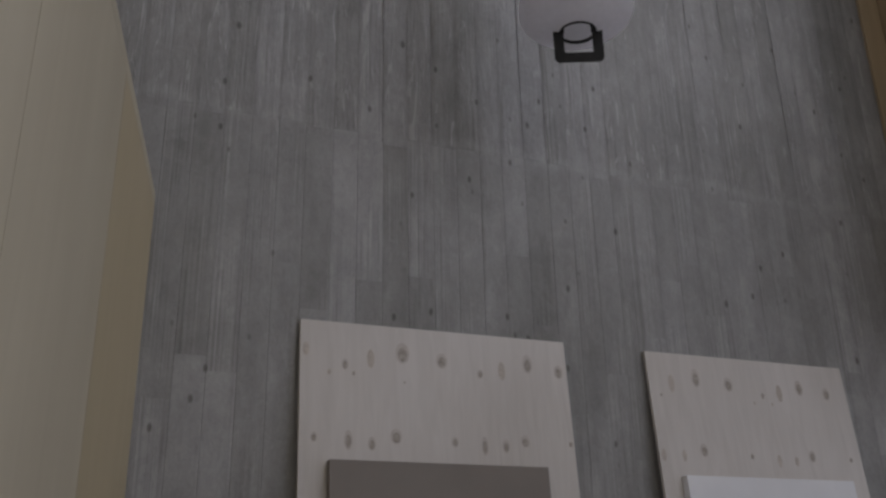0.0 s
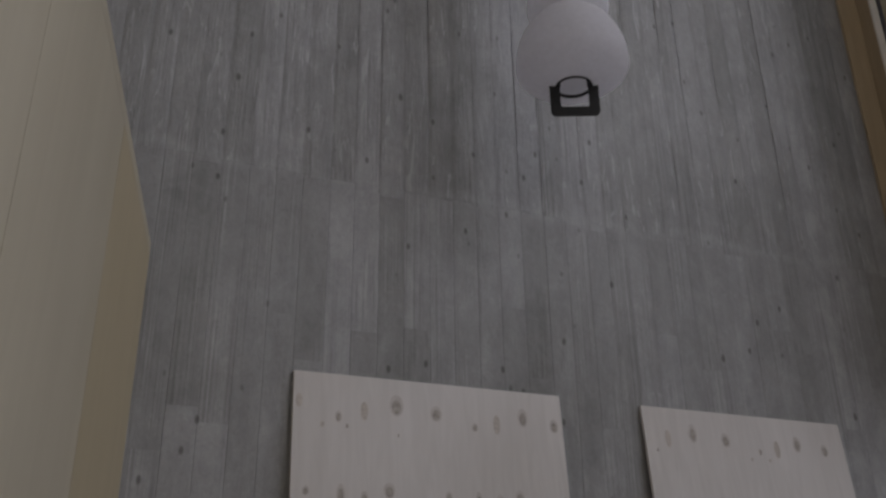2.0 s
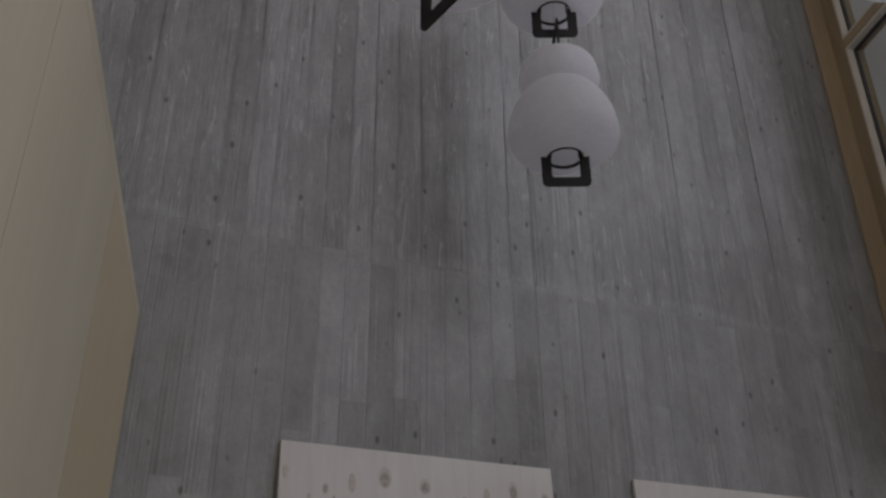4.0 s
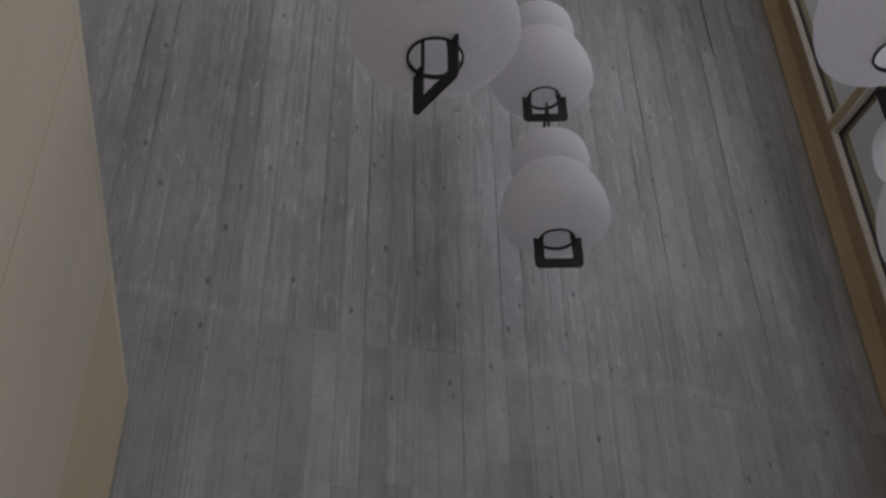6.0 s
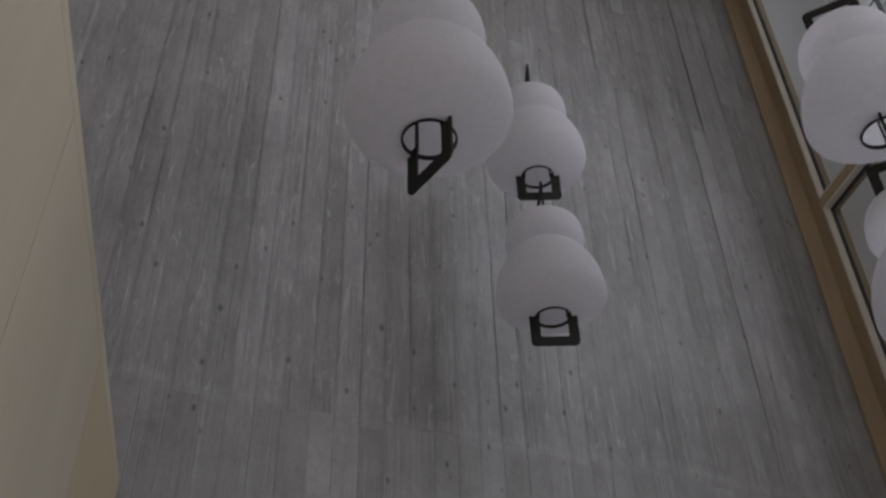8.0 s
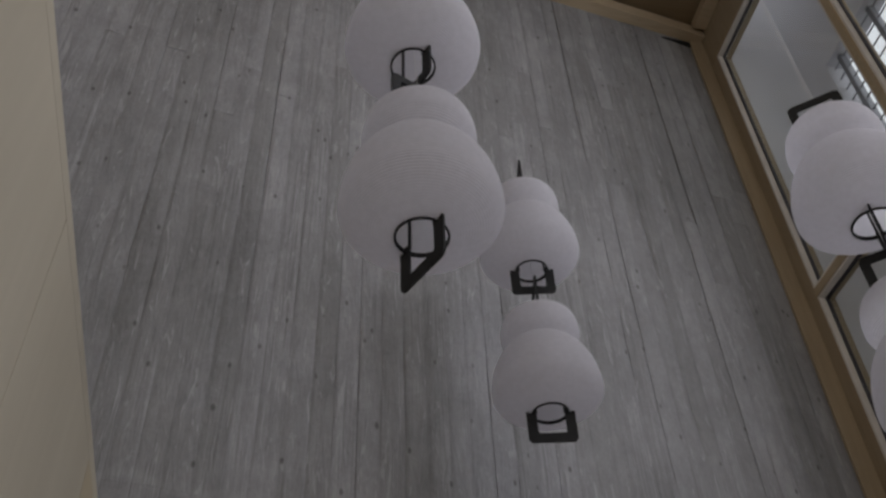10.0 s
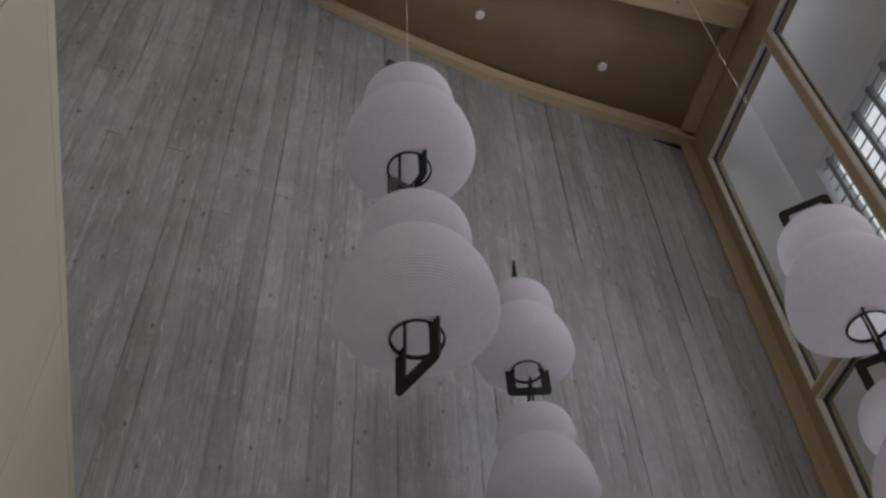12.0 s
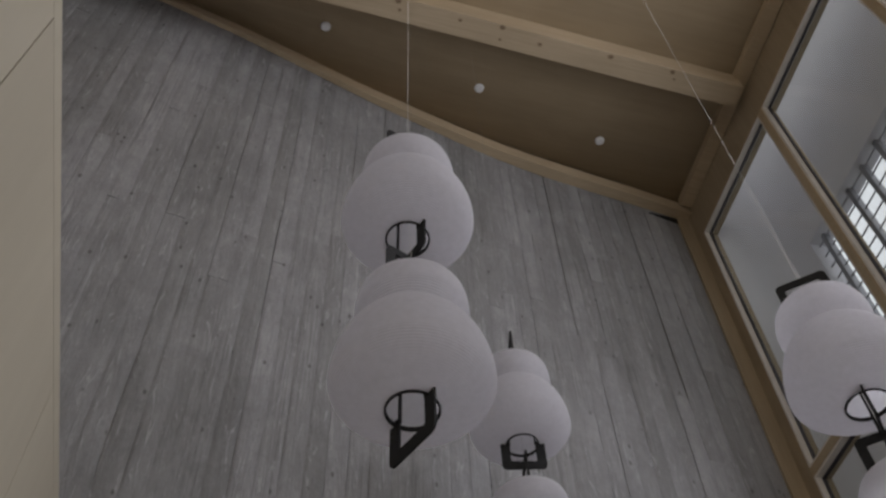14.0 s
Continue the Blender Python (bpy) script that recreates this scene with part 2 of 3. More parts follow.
GREY_CARD = plain("grey_brown_card", (0.23, 0.203, 0.188), 0.6, 0, 0.05, 5.0)
WHITE_CARD = plain("white_card", (0.80, 0.81, 0.86), 0.5, 0, 0.03, 5.0)
STEEL = plain("grey_steel", (0.34, 0.34, 0.36), 0.5, 0.6)
LENS = plain("white_lamp_face", (0.82, 0.81, 0.80), 0.4, 0, 0.02)
FLOOR = plain("floor_screed", (0.30, 0.285, 0.27), 0.5, 0, 0.2, 2.0)
PLASTER = plain("white_wall_paint", (0.62, 0.60, 0.57), 0.8, 0, 0.05, 2.0)


# ---- mesh helpers ----
def link(name, bm, material, parent=None, label="", m=None):
    me = bpy.data.meshes.new(name)
    bmesh.ops.recalc_face_normals(bm, faces=bm.faces)
    bm.to_mesh(me)
    bm.free()
    me.materials.append(material)
    ob = new(name, me)
    if parent:
        ob.parent = parent
    if m is not None:
        ob.matrix_basis = m
    if label:
        ob["label"] = label
    return ob


def part(name, bm, material, parent, label="", m=None):
    return link(name, bm, material, parent, label, m)


def box(bm, lo, hi, bevel=0.0, m=None):
    """A box from corner to corner in bm; bevelled where asked."""
    size = [hi[i] - lo[i] for i in range(3)]
    mid = [(hi[i] + lo[i]) / 2 for i in range(3)]
    mm = Matrix.Translation(mid) @ Matrix.Diagonal((*size, 1))
    made = bmesh.ops.create_cube(bm, size=1, matrix=(m @ mm) if m is not None else mm)["verts"]
    if bevel:
        edges = list({e for v in made for e in v.link_edges})
        bmesh.ops.bevel(bm, geom=edges, offset=bevel, segments=2, profile=0.5, affect="EDGES")
    return bm


def boxes(*items, bevel=0.0):
    bm = bmesh.new()
    for lo, hi in items:
        box(bm, lo, hi, bevel)
    return bm


def empty(name, m):
    ob = new(name)
    ob.empty_display_size = 0.1
    ob.matrix_basis = m
    return ob


def smooth(ob):
    for p in ob.data.polygons:
        p.use_smooth = True
    return ob


# ---- setting: ground floor, ceiling, closing walls ----
def slab(name, lo, hi, material, label, m=None):
    ob = link(name, boxes((lo, hi)), material, None, "", m)
    return tagged(ob, label, name.split("_")[0], "", "structure")


slab("floor", (-7, -7, -0.2), (7, 9, 0), FLOOR, "plain grey screed floor of the tall hall")
core = slab("wall_north", (-5.6, 0.032, 0), (U_CORNER + 0.2, 0.33, CEIL + 0.75), MORTAR, "tall grey board-marked concrete wall", M_WALL)
slab("wall_south", (-6, -5.2, 0), (6, -5.0, CEIL + 0.75), PLASTER, "plain pale wall behind the viewer")
slab("wall_west", (-5.2, -5, 0), (-5.0, 4, CEIL + 0.75), PLASTER, "plain pale wall beyond the plywood partition")


def on_wall(u, off):
    p = O_WALL + U_WALL * u - N_WALL * off
    return (p.x, p.y)


def plate_z(u):
    """Height of the wall plate's lower edge along the concrete: it sags towards the middle of the wall."""
    us, zs = (-5.0, -1.6, -0.14, 1.2, 2.0, 2.44, 2.9, 3.4, 3.94, 4.6), (9.75, 9.66, 9.45, 9.11, 8.965, 8.91, 8.905, 8.95, 9.01, 9.06)
    return float(np.interp(u, us, zs))


PLATE_H = 0.15
BEAM = Vector((0.9703, 0.2419, 0))          # way of the ceiling beams
BEAM_AT = Vector((0.40, 3.17, 0))


def ceiling_sheet():
    """Plywood ceiling: level on the camera's side of the beam, and from the beam bent up or down to the wall plate."""
    bm = bmesh.new()
    n = 60
    rows = []
    for k in range(n + 1):
        u = -5.0 + (U_CORNER + 5.0) * k / n
        s = -6.2 + 9.1 * k / n
        b = BEAM_AT + BEAM * s
        wx, wy = on_wall(u, 0.0)
        col = [(b.x + BEAM.y * 9.0, b.y - BEAM.x * 9.0, CEIL), (b.x, b.y, CEIL), (wx, wy, plate_z(u) + PLATE_H)]
        rows.append([bm.verts.new(c) for c in col])
    for p, q in zip(rows, rows[1:]):
        for a in range(2):
            bm.faces.new((p[a], q[a], q[a + 1], p[a + 1])).smooth = a == 1     # the bent strip has no facets
    up = bmesh.ops.extrude_face_region(bm, geom=bm.faces[:])
    for v in up["geom"]:
        if isinstance(v, bmesh.types.BMVert):
            v.co.z += 0.12
    return bm


ceiling = link("ceiling", ceiling_sheet(), CEIL_PLY)
tagged(ceiling, "brown plywood ceiling between timber beams", "ceiling", "", "structure")
slab("roof", (-7.0, -7.0, CEIL + 0.75), (3.0, 6.2, CEIL + 0.95), PLASTER, "plain roof slab over the plywood ceiling")


# ---- partition of plywood panels beside the camera ----
PART_TOP = 2.995
partition = empty("wall_partition", M_PART)
tagged(partition, "plywood-clad partition wall with a plain top edge", "wall", "", "structure")
part("stud_core", boxes(((-4.0, 0.023, 0), (3.772, 0.14, PART_TOP - 0.05))), MORTAR, partition)
edges = [-4.0, -3.07, -2.12, -1.17, -0.22, 0.75, 1.648, 2.69, 3.772]
for a, b in zip(edges, edges[1:]):
    last = b > 3
    part("plywood_panel", boxes(((a + 0.002, 0, 0.01), (b - 0.002, 0.021, PART_TOP - 0.05))), BIRCH_WARM if last else BIRCH, partition,
         "honey-coloured plywood panel" if last else "")
part("cap", box(bmesh.new(), (-4.0, 0.0, PART_TOP - 0.048), (3.772, 0.15, PART_TOP), 0.0015), BIRCH, partition, "pale plywood capping strip")

# ---- window wall ----
SILL, TRANSOM, HEAD = 3.45, 5.69, 8.65
LOW_HEAD = 2.62                    # head of the lower glazing, under the timber spandrel
WIN_END = 9.0
winwall = empty("wall_east", M_WIN)
tagged(winwall, "timber-lined window wall with tall panes", "wall", "", "structure")
part("spandrel", boxes(((0, 0, LOW_HEAD), (WIN_END, 0.14, SILL))), JAMB, winwall, "brown timber spandrel between the glazings")
part("plinth", boxes(((0, 0, 0), (WIN_END, 0.14, 0.12))), JAMB, winwall)
part("jamb", boxes(((0, -0.002, 0.122), (0.165, 0.14, LOW_HEAD - 0.002))), JAMB, winwall)
part("head_board", boxes(((0.002, 0, HEAD), (WIN_END, 0.14, CEIL - 0.002))), JAMB, winwall, "brown timber head board")
part("jamb", boxes(((0, -0.002, SILL + 0.002), (0.165, 0.14, HEAD - 0.002))), JAMB, winwall)
part("corner_post", box(bmesh.new(), (-0.03, -0.14, 0), (0.05, -0.003, CEIL - 0.14), 0.004), JAMB, winwall)


def window_bay(v0, v1, z0, z1, number):
    w = empty("window_%d" % number, M_WIN @ Matrix.Translation((v0, 0, z0)))
    tagged(w, "fixed timber-framed window pane with a pale inner edge", "window", "window panes", "structure")
    x, z = v1 - v0, z1 - z0
    def ring(t, y0, y1, inset):
        a = inset
        return boxes(((a, y0, a), (a + t, y1, z - a)), ((x - a - t, y0, a), (x - a, y1, z - a)),
                     ((a + t, y0, a), (x - a - t, y1, a + t)), ((a + t, y0, z - a - t), (x - a - t, y1, z - a)))
    surround = part("window_frame", ring(0.018, -0.006, 0.075, 0.0), FRAME_PAINT, w)
    part("gasket", ring(0.012, 0.040, 0.064, 0.018), GASKET, surround)
    p = part("pane", boxes(((0.030, 0.052, 0.030), (x - 0.030, 0.058, z - 0.030))), GLASS, surround)
    p.visible_shadow = False
    return w


MULLIONS = [1.45, 2.80, 4.15, 5.50, 6.85, 8.20]
starts = [0.167] + [m + 0.075 for m in MULLIONS]
ends = MULLIONS + [WIN_END - 0.02]
count = 0
for a, b in zip(starts, ends):
    for z0, z1 in ((SILL, TRANSOM - 0.035), (TRANSOM + 0.04, HEAD), (0.12, LOW_HEAD)):
        count += 1
        window_bay(a, b, z0 + 0.001, z1 - 0.001, count)
for m0 in MULLIONS:
    part("mullion", box(bmesh.new(), (m0 + 0.001, -0.014, SILL), (m0 + 0.074, 0.13, HEAD), 0.003), TIMBER, winwall, "narrow timber mullion")
    part("mullion", box(bmesh.new(), (m0 + 0.001, -0.014, 0.12), (m0 + 0.074, 0.13, LOW_HEAD), 0.003), TIMBER, winwall, "narrow timber mullion")
for a, b in zip(starts, ends):
    part("transom", box(bmesh.new(), (a, -0.012, TRANSOM - 0.034), (b, 0.13, TRANSOM + 0.039), 0.003), TIMBER, winwall, "narrow timber transom")

# ---- white light well outside the windows ----
WELL = 1.05
well = empty("wall_lightwell", M_WIN)
tagged(well, "white rendered light well with a barred opening", "wall", "", "structure")
LAT0, LAT1, LZ0, LZ1 = 0.26, 8.6, 7.20, 8.62
part("outer_wall", boxes(((-1.2, WELL, 0), (WIN_END + 0.4, WELL + 0.2, LZ0)), ((-1.2, WELL, LZ1), (WIN_END + 0.4, WELL + 0.2, 11.2)),
                         ((-1.2, WELL, LZ0), (LAT0, WELL + 0.2, LZ1)), ((LAT1, WELL, LZ0), (WIN_END + 0.4, WELL + 0.2, LZ1))), WHITE, well)
part("end_wall", boxes(((-0.25, 0.15, 0), (-0.05, WELL, 11.2))), WHITE, well)
part("far_end_wall", boxes(((WIN_END + 0.1, 0.15, 0), (WIN_END + 0.3, WELL, 11.2))), WHITE, well)
# added white strip that gives the bright band beside the window
part("bright_band_strip", boxes(((-0.048, 0.15, 0), (0.07, 0.42, 11.2))), WHITE, well, "white strip added for the bright band beside the window")
part("parapet", boxes(((-0.05, 0.0, CEIL + 0.002), (WIN_END + 0.1, 0.14, 10.2))), WHITE, well)
part("well_floor", boxes(((-0.05, 0.141, -0.1), (WIN_END + 0.1, WELL, 0.0))), WHITE, well)
lattice = empty("lattice_grille", M_WIN @ Matrix.Translation((0, WELL + 0.06, 0)))
tagged(lattice, "grey metal grille with upright bars and thin cross rods", "grille")
x = LAT0 + 0.1
while x < LAT1:
    part("upright_bar", box(bmesh.new(), (x, 0, LZ0), (x + 0.05, 0.07, LZ1), 0.003), STEEL, lattice)
    x += 0.26
z = LZ0 + 0.1
while z < LZ1:
    part("cross_rod", boxes(((LAT0, 0.022, z), (LAT1, 0.034, z + 0.012))), STEEL, lattice)
    z += 0.16

def glow(name, colour, strength):
    m = bpy.data.materials.new(name)
    m.use_nodes = True
    nt = m.node_tree
    nt.nodes.remove(nt.nodes["Principled BSDF"])
    e = nt.nodes.new("ShaderNodeEmission")
    e.inputs["Strength"].default_value = strength
    n = noise_tex(nt, place_coords(nt, (1, 1, 1)), 0.25, 3.0, 0.5)
    nt.links.new(ramp(nt, n, [(0.3, tuple(c * 0.9 for c in colour)), (0.7, colour)]), e.inputs["Color"])
    nt.links.new(e.outputs[0], nt.nodes["Material Output"].inputs[0])
    return m


backdrop = link("backdrop_sky", boxes(((-14, 9.0, 2), (24, 9.1, 30))), glow("overcast_sky", (0.92, 0.94, 1.0), 0.8), None, "", M_WIN)
tagged(backdrop, "pale overcast sky beyond the grille", "sky", "", "structure")

# ---- ceiling timbers ----
def timber(name, p0, p1, w, h, top, label):
    """A squared timber whose underside edge runs from p0 to p1 in plan, w wide to its left."""
    a, b = Vector((*p0, 0)), Vector((*p1, 0))
    d = (b - a).normalized()
    m = basis(Vector((a.x, a.y, top - h)), d, Vector((-d.y, d.x, 0)))
    ob = link(name, box(bmesh.new(), (0, 0, 0), ((b - a).length, w, h), 0.006), TIMBER, None, "", m)
    return tagged(ob, label, "beam")


def wall_plate():
    bm = bmesh.new()
    rings = []
    for k in range(61):
        u = -5.0 + (4.56 + 5.0) * k / 60
        z = plate_z(u)
        d = float(np.interp(u, (-1.6, 1.0, 3.0), (0.035, 0.06, 0.11)))     # it stands further off the concrete near the windows
        rings.append([bm.verts.new(c) for c in ((u, -d, z), (u, -0.002, z), (u, -0.002, z + PLATE_H - 0.004), (u, -d, z + PLATE_H - 0.004))])
    for p, q in zip(rings, rings[1:]):
        for a in range(4):
            bm.faces.new((p[a], p[(a + 1) % 4], q[(a + 1) % 4], q[a]))
    bm.faces.new(rings[0])
    bm.faces.new(rings[-1])
    return tagged(link("wall_plate", bm, TIMBER, None, "", M_WALL), "pale timber plate along the top of the concrete wall", "beam")


wall_plate()
BEAM_SIDE = Vector((-BEAM.y, BEAM.x, 0))
b0 = BEAM_AT - BEAM * 5.5 - BEAM_SIDE * 0.20
b1 = BEAM_AT + BEAM * 2.70 - BEAM_SIDE * 0.20
beam = timber("ceiling_beam", (b0.x, b0.y), (b1.x, b1.y), 0.21, 0.25, CEIL - 0.002, "pale knotty spruce ceiling beam")
BEAM_KNOTS = [
    # along the beam, across its underside, size
    (5.03, 0.107, 0.6), (5.0, 0.034, 1.0), (5.55, 0.061, 0.7), (5.92, 0.028, 1.0), (5.93, 0.138, 0.5), (6.28, 0.092, 0.8), (6.92, 0.039, 1.0), (7.51, 0.03, 0.9), (7.55, 0.092, 0.5),
]
for kx, ky, size in BEAM_KNOTS:
    bm = bmesh.new()
    bmesh.ops.create_cone(bm, cap_ends=True, segments=14, radius1=1, radius2=1, depth=1,
                          matrix=Matrix.Translation((kx, ky, 0.0)) @ Matrix.Diagonal((0.026 * size, 0.021 * size, 0.0016, 1)))
    part("knot", bm, BEAM_KNOT, beam, "dark brown knot")
e0 = CORNER - N_WIN * 0.005 + V_WIN * 0.16
e1 = CORNER - N_WIN * 0.005 + V_WIN * 8.8
timber("edge_beam", (e1.x, e1.y), (e0.x, e0.y), 0.13, 0.10, CEIL - 0.002, "timber edge beam over the windows")

def spot_lamp():
    ob = empty("ceiling_spotlight", Matrix.Translation((0, 0, CEIL)))
    tagged(ob, "small round white recessed ceiling spotlight", "spotlight", "ceiling spotlights")
    bm = bmesh.new()
    bmesh.ops.create_cone(bm, cap_ends=True, segments=28, radius1=0.041, radius2=0.045, depth=0.014, matrix=Matrix.Translation((0, 0, -0.007)))
    part("rim", bm, LENS, ob)
    bm = bmesh.new()
    bmesh.ops.create_cone(bm, cap_ends=True, segments=24, radius1=0.03, radius2=0.034, depth=0.006, matrix=Matrix.Translation((0, 0, -0.017)))
    part("lens", bm, LENS, ob)
    return ob


def spot_place(x, y):
    """On the bent part of the ceiling, between the beam and the plate."""
    p = Vector((x, y, 0))
    side = Vector((-BEAM.y, BEAM.x, 0))
    b = (p - BEAM_AT).dot(side)
    to_wall = WALL - p.dot(N_WALL)
    u = (p - O_WALL).dot(U_WALL)
    z = CEIL + (plate_z(u) + PLATE_H - CEIL) * b / (b + to_wall)
    h = (z - EYE) / (CEIL - EYE)
    return Matrix.Translation((x * h, y * h, z - 0.004))


lamp = spot_lamp()
SPOTS = [(-0.683, 3.228), (0.701, 3.797), (1.888, 4.328)]
lamp.matrix_basis = spot_place(*SPOTS[0])
for sx, sy in SPOTS[1:]:
    copy_thing(lamp, spot_place(sx, sy))

# ---- paper lanterns ----
R = 0.25


def lantern_profile():
    """Half outline of the gourd-shaped paper shade, from the bottom opening up, with one ripple for each rib."""
    low, high, waist, drum = 0.442, 1.249, 0.580, 0.742
    line = [(math.cos(a), low * math.sin(a)) for a in np.linspace(-1.2514, 0, 60)]           # shallow underside
    top = math.acos(waist)
    line += [(math.cos(a), high * math.sin(a)) for a in np.linspace(0, top, 80)[1:]]          # tall shoulder
    neck = line[-1][1]
    line += [(waist + (drum - waist) * math.sin(q * math.pi / 2), neck + 0.249 * q) for q in np.linspace(0, 1, 30)[1:]]
    line += [(drum * math.cos(b) ** 0.23, neck + 0.249 + 0.464 * math.sin(b)) for b in np.linspace(0, 1.565, 80)[1:]]
    line = np.array([(r, h) for r, h in line if h < 1.0 or r > 0.26])
    way = np.concatenate(([0], np.cumsum(np.hypot(*np.diff(line, axis=0).T))))
    n = 340
    at = np.linspace(0, way[-1], n + 1)
    rs, hs = np.interp(at, way, line[:, 0]), np.interp(at, way, line[:, 1])
    return [((r + 0.0062 * math.sin(math.pi * i / 2)) * R, h * R) for i, (r, h) in enumerate(zip(rs, hs))]


def lathe(points, segs):
    bm = bmesh.new()
    rings = [[bm.verts.new((r * math.cos(2 * math.pi * k / segs), r * math.sin(2 * math.pi * k / segs), h)) for k in range(segs)] for r, h in points]
    for p, q in zip(rings, rings[1:]):
        for k in range(segs):
            bm.faces.new((p[k], p[(k + 1) % segs], q[(k + 1) % segs], q[k]))
    return bm


def torus_ring(radius, wide, tall, h):
    return lathe([(radius - wide, h), (radius, h), (radius, h + tall), (radius - wide, h + tall), (radius - wide, h)], 48)


def bow(width, bar, drop, thick, corner):
    """A flat U-shaped hanger plate in the x-z plane, hanging down from z = 0."""
    bm = bmesh.new()
    def arc(cx, cz, rad, a0, a1, n=5):
        return [(cx + rad * math.cos(a0 + (a1 - a0) * i / n), cz + rad * math.sin(a0 + (a1 - a0) * i / n)) for i in range(n + 1)]
    w, c = width / 2, corner
    outer = [(-w, 0)] + arc(-w + c, -drop + c, c, math.pi, 1.5 * math.pi) + arc(w - c, -drop + c, c, 1.5 * math.pi, 2 * math.pi) + [(w, 0)]
    wi, di, ci = w - bar, drop - bar, corner * 0.35
    inner = [(-wi, 0)] + arc(-wi + ci, -di + ci, ci, math.pi, 1.5 * math.pi) + arc(wi - ci, -di + ci, ci, 1.5 * math.pi, 2 * math.pi) + [(wi, 0)]
    for y in (-thick / 2, thick / 2):
        o = [bm.verts.new((p[0], y, p[1])) for p in outer]
        i = [bm.verts.new((p[0], y, p[1])) for p in inner]
        for k in range(len(o) - 1):
            bm.faces.new((o[k], o[k + 1], i[k + 1], i[k]))
        if y < 0:
            o0, i0 = o, i
    for a, b in ((o0, o), (i0, i)):
        for k in range(len(a) - 1):
            bm.faces.new((a[k], a[k + 1], b[k + 1], b[k]))
    for k in (0, -1):
        bm.faces.new((o0[k], i0[k], i[k], o[k]))
    return bm


def paper_lantern():
    ob = empty("paper_lantern", Matrix.Identity(4))
    tagged(ob, "white ribbed paper lantern, gourd-shaped, with black hangers", "lantern", "hanging paper lanterns")
    prof = lantern_profile()
    shade = smooth(part("shade", lathe(prof, 96), PAPER, ob, "white ribbed paper shade"))
    rb, zb = prof[0]
    rt, zt = prof[-1]
    ring = part("bottom_ring", torus_ring(rb + 0.004, 0.006, 0.014, zb - 0.006), BLACK, ob)
    part("top_ring", torus_ring(rt + 0.004, 0.006, 0.014, zt - 0.006), BLACK, ob)
    low = part("bottom_hanger", bow(0.86 * R, 0.18 * R, 0.68 * R, 0.008, 0.10 * R), BLACK, ob, "black U-shaped hanger plate")
    low.matrix_basis = Matrix.Translation((0, 0, zb + 0.02))
    for sx in (-1, 1):
        a, b = sorted((sx * rb * 0.80, sx * (0.43 * R - 0.01)))
        part("bracket", boxes(((a, -0.005, zb + 0.004), (b, 0.005, zb + 0.014))), BLACK, ring)
        part("rod", boxes(((sx * rb * 0.80 - 0.004, -0.004, zb), (sx * rb * 0.80 + 0.004, 0.004, zt))), BLACK, ob)
    top = part("top_hanger", bow(0.86 * R, 0.14 * R, 0.80 * R, 0.008, 0.10 * R), BLACK, ob)
    top.matrix_basis = Matrix.Translation((0, 0, zt)) @ pose(0, 0, 0, 180, 0, 90)
    return ob


def cord(p, q, rad=0.0009, colour=None, label="thin white cord that holds paper lanterns"):
    a, b = Vector(p), Vector(q)
    bm = bmesh.new()
    bmesh.ops.create_cone(bm, cap_ends=True, segments=8, radius1=rad, radius2=rad, depth=(b - a).length)
    m = Matrix.Translation((a + b) / 2) @ (b - a).to_track_quat("Z", "Y").to_matrix().to_4x4()
    return tagged(link("hanging_cord", bm, colour or CORD, None, "", m), label, "cord")


STRINGS = [
    # each lantern of a string from the top: x, y, height of its belly; then the turn of the hangers
    (((0.030, 1.996, 4.317), (0.045, 1.947, 3.395)), -55),
    (((0.602, 3.412, 4.598), (0.608, 3.462, 3.794)), -1),
    (((1.693, 2.37, 3.842), (1.693, 2.37, 2.975)), 60),
]
first = paper_lantern()
TOP_HANG = lantern_profile()[-1][1] + 0.80 * R
used = False
for pair, turn in STRINGS:
    for at in pair:
        m = pose(*at, 0, 0, turn)
        if used:
            copy_thing(first, m)
        else:
            first.matrix_basis, used = m, True
    (hx, hy, hz), (lx, ly, lz) = pair
    style = (0.0006, GREY_LINE, "very thin grey line that holds paper lanterns") if hy > 3 else (0.0011, CORD, "thin white cord that holds paper lanterns")
    cord((hx, hy, hz + TOP_HANG - 0.02), (hx, hy, CEIL + (0.0 if hy < 3 else -0.05)), *style)
    cord((lx, ly, lz + TOP_HANG - 0.03), (hx, hy, hz + 0.1), *style)


# flat black wedge stands in for the shaded recess under the plate
def dark_gap():
    bm = bmesh.new()
    tri = [(4.10, 8.955), (4.47, 8.955), (4.50, 9.05)]
    a = [bm.verts.new((x, -0.012, z)) for x, z in tri]
    b = [bm.verts.new((x, -0.003, z)) for x, z in tri]
    bm.faces.new(a)
    bm.faces.new(b)
    for k in range(3):
        bm.faces.new((a[k], a[(k + 1) % 3], b[(k + 1) % 3], b[k]))
    return tagged(link("gap_wedge", bm, BLACK, None, "", M_WALL), "black wedge in place of the dark gap between concrete wall and timber plate", "sealing strip")


dark_gap()


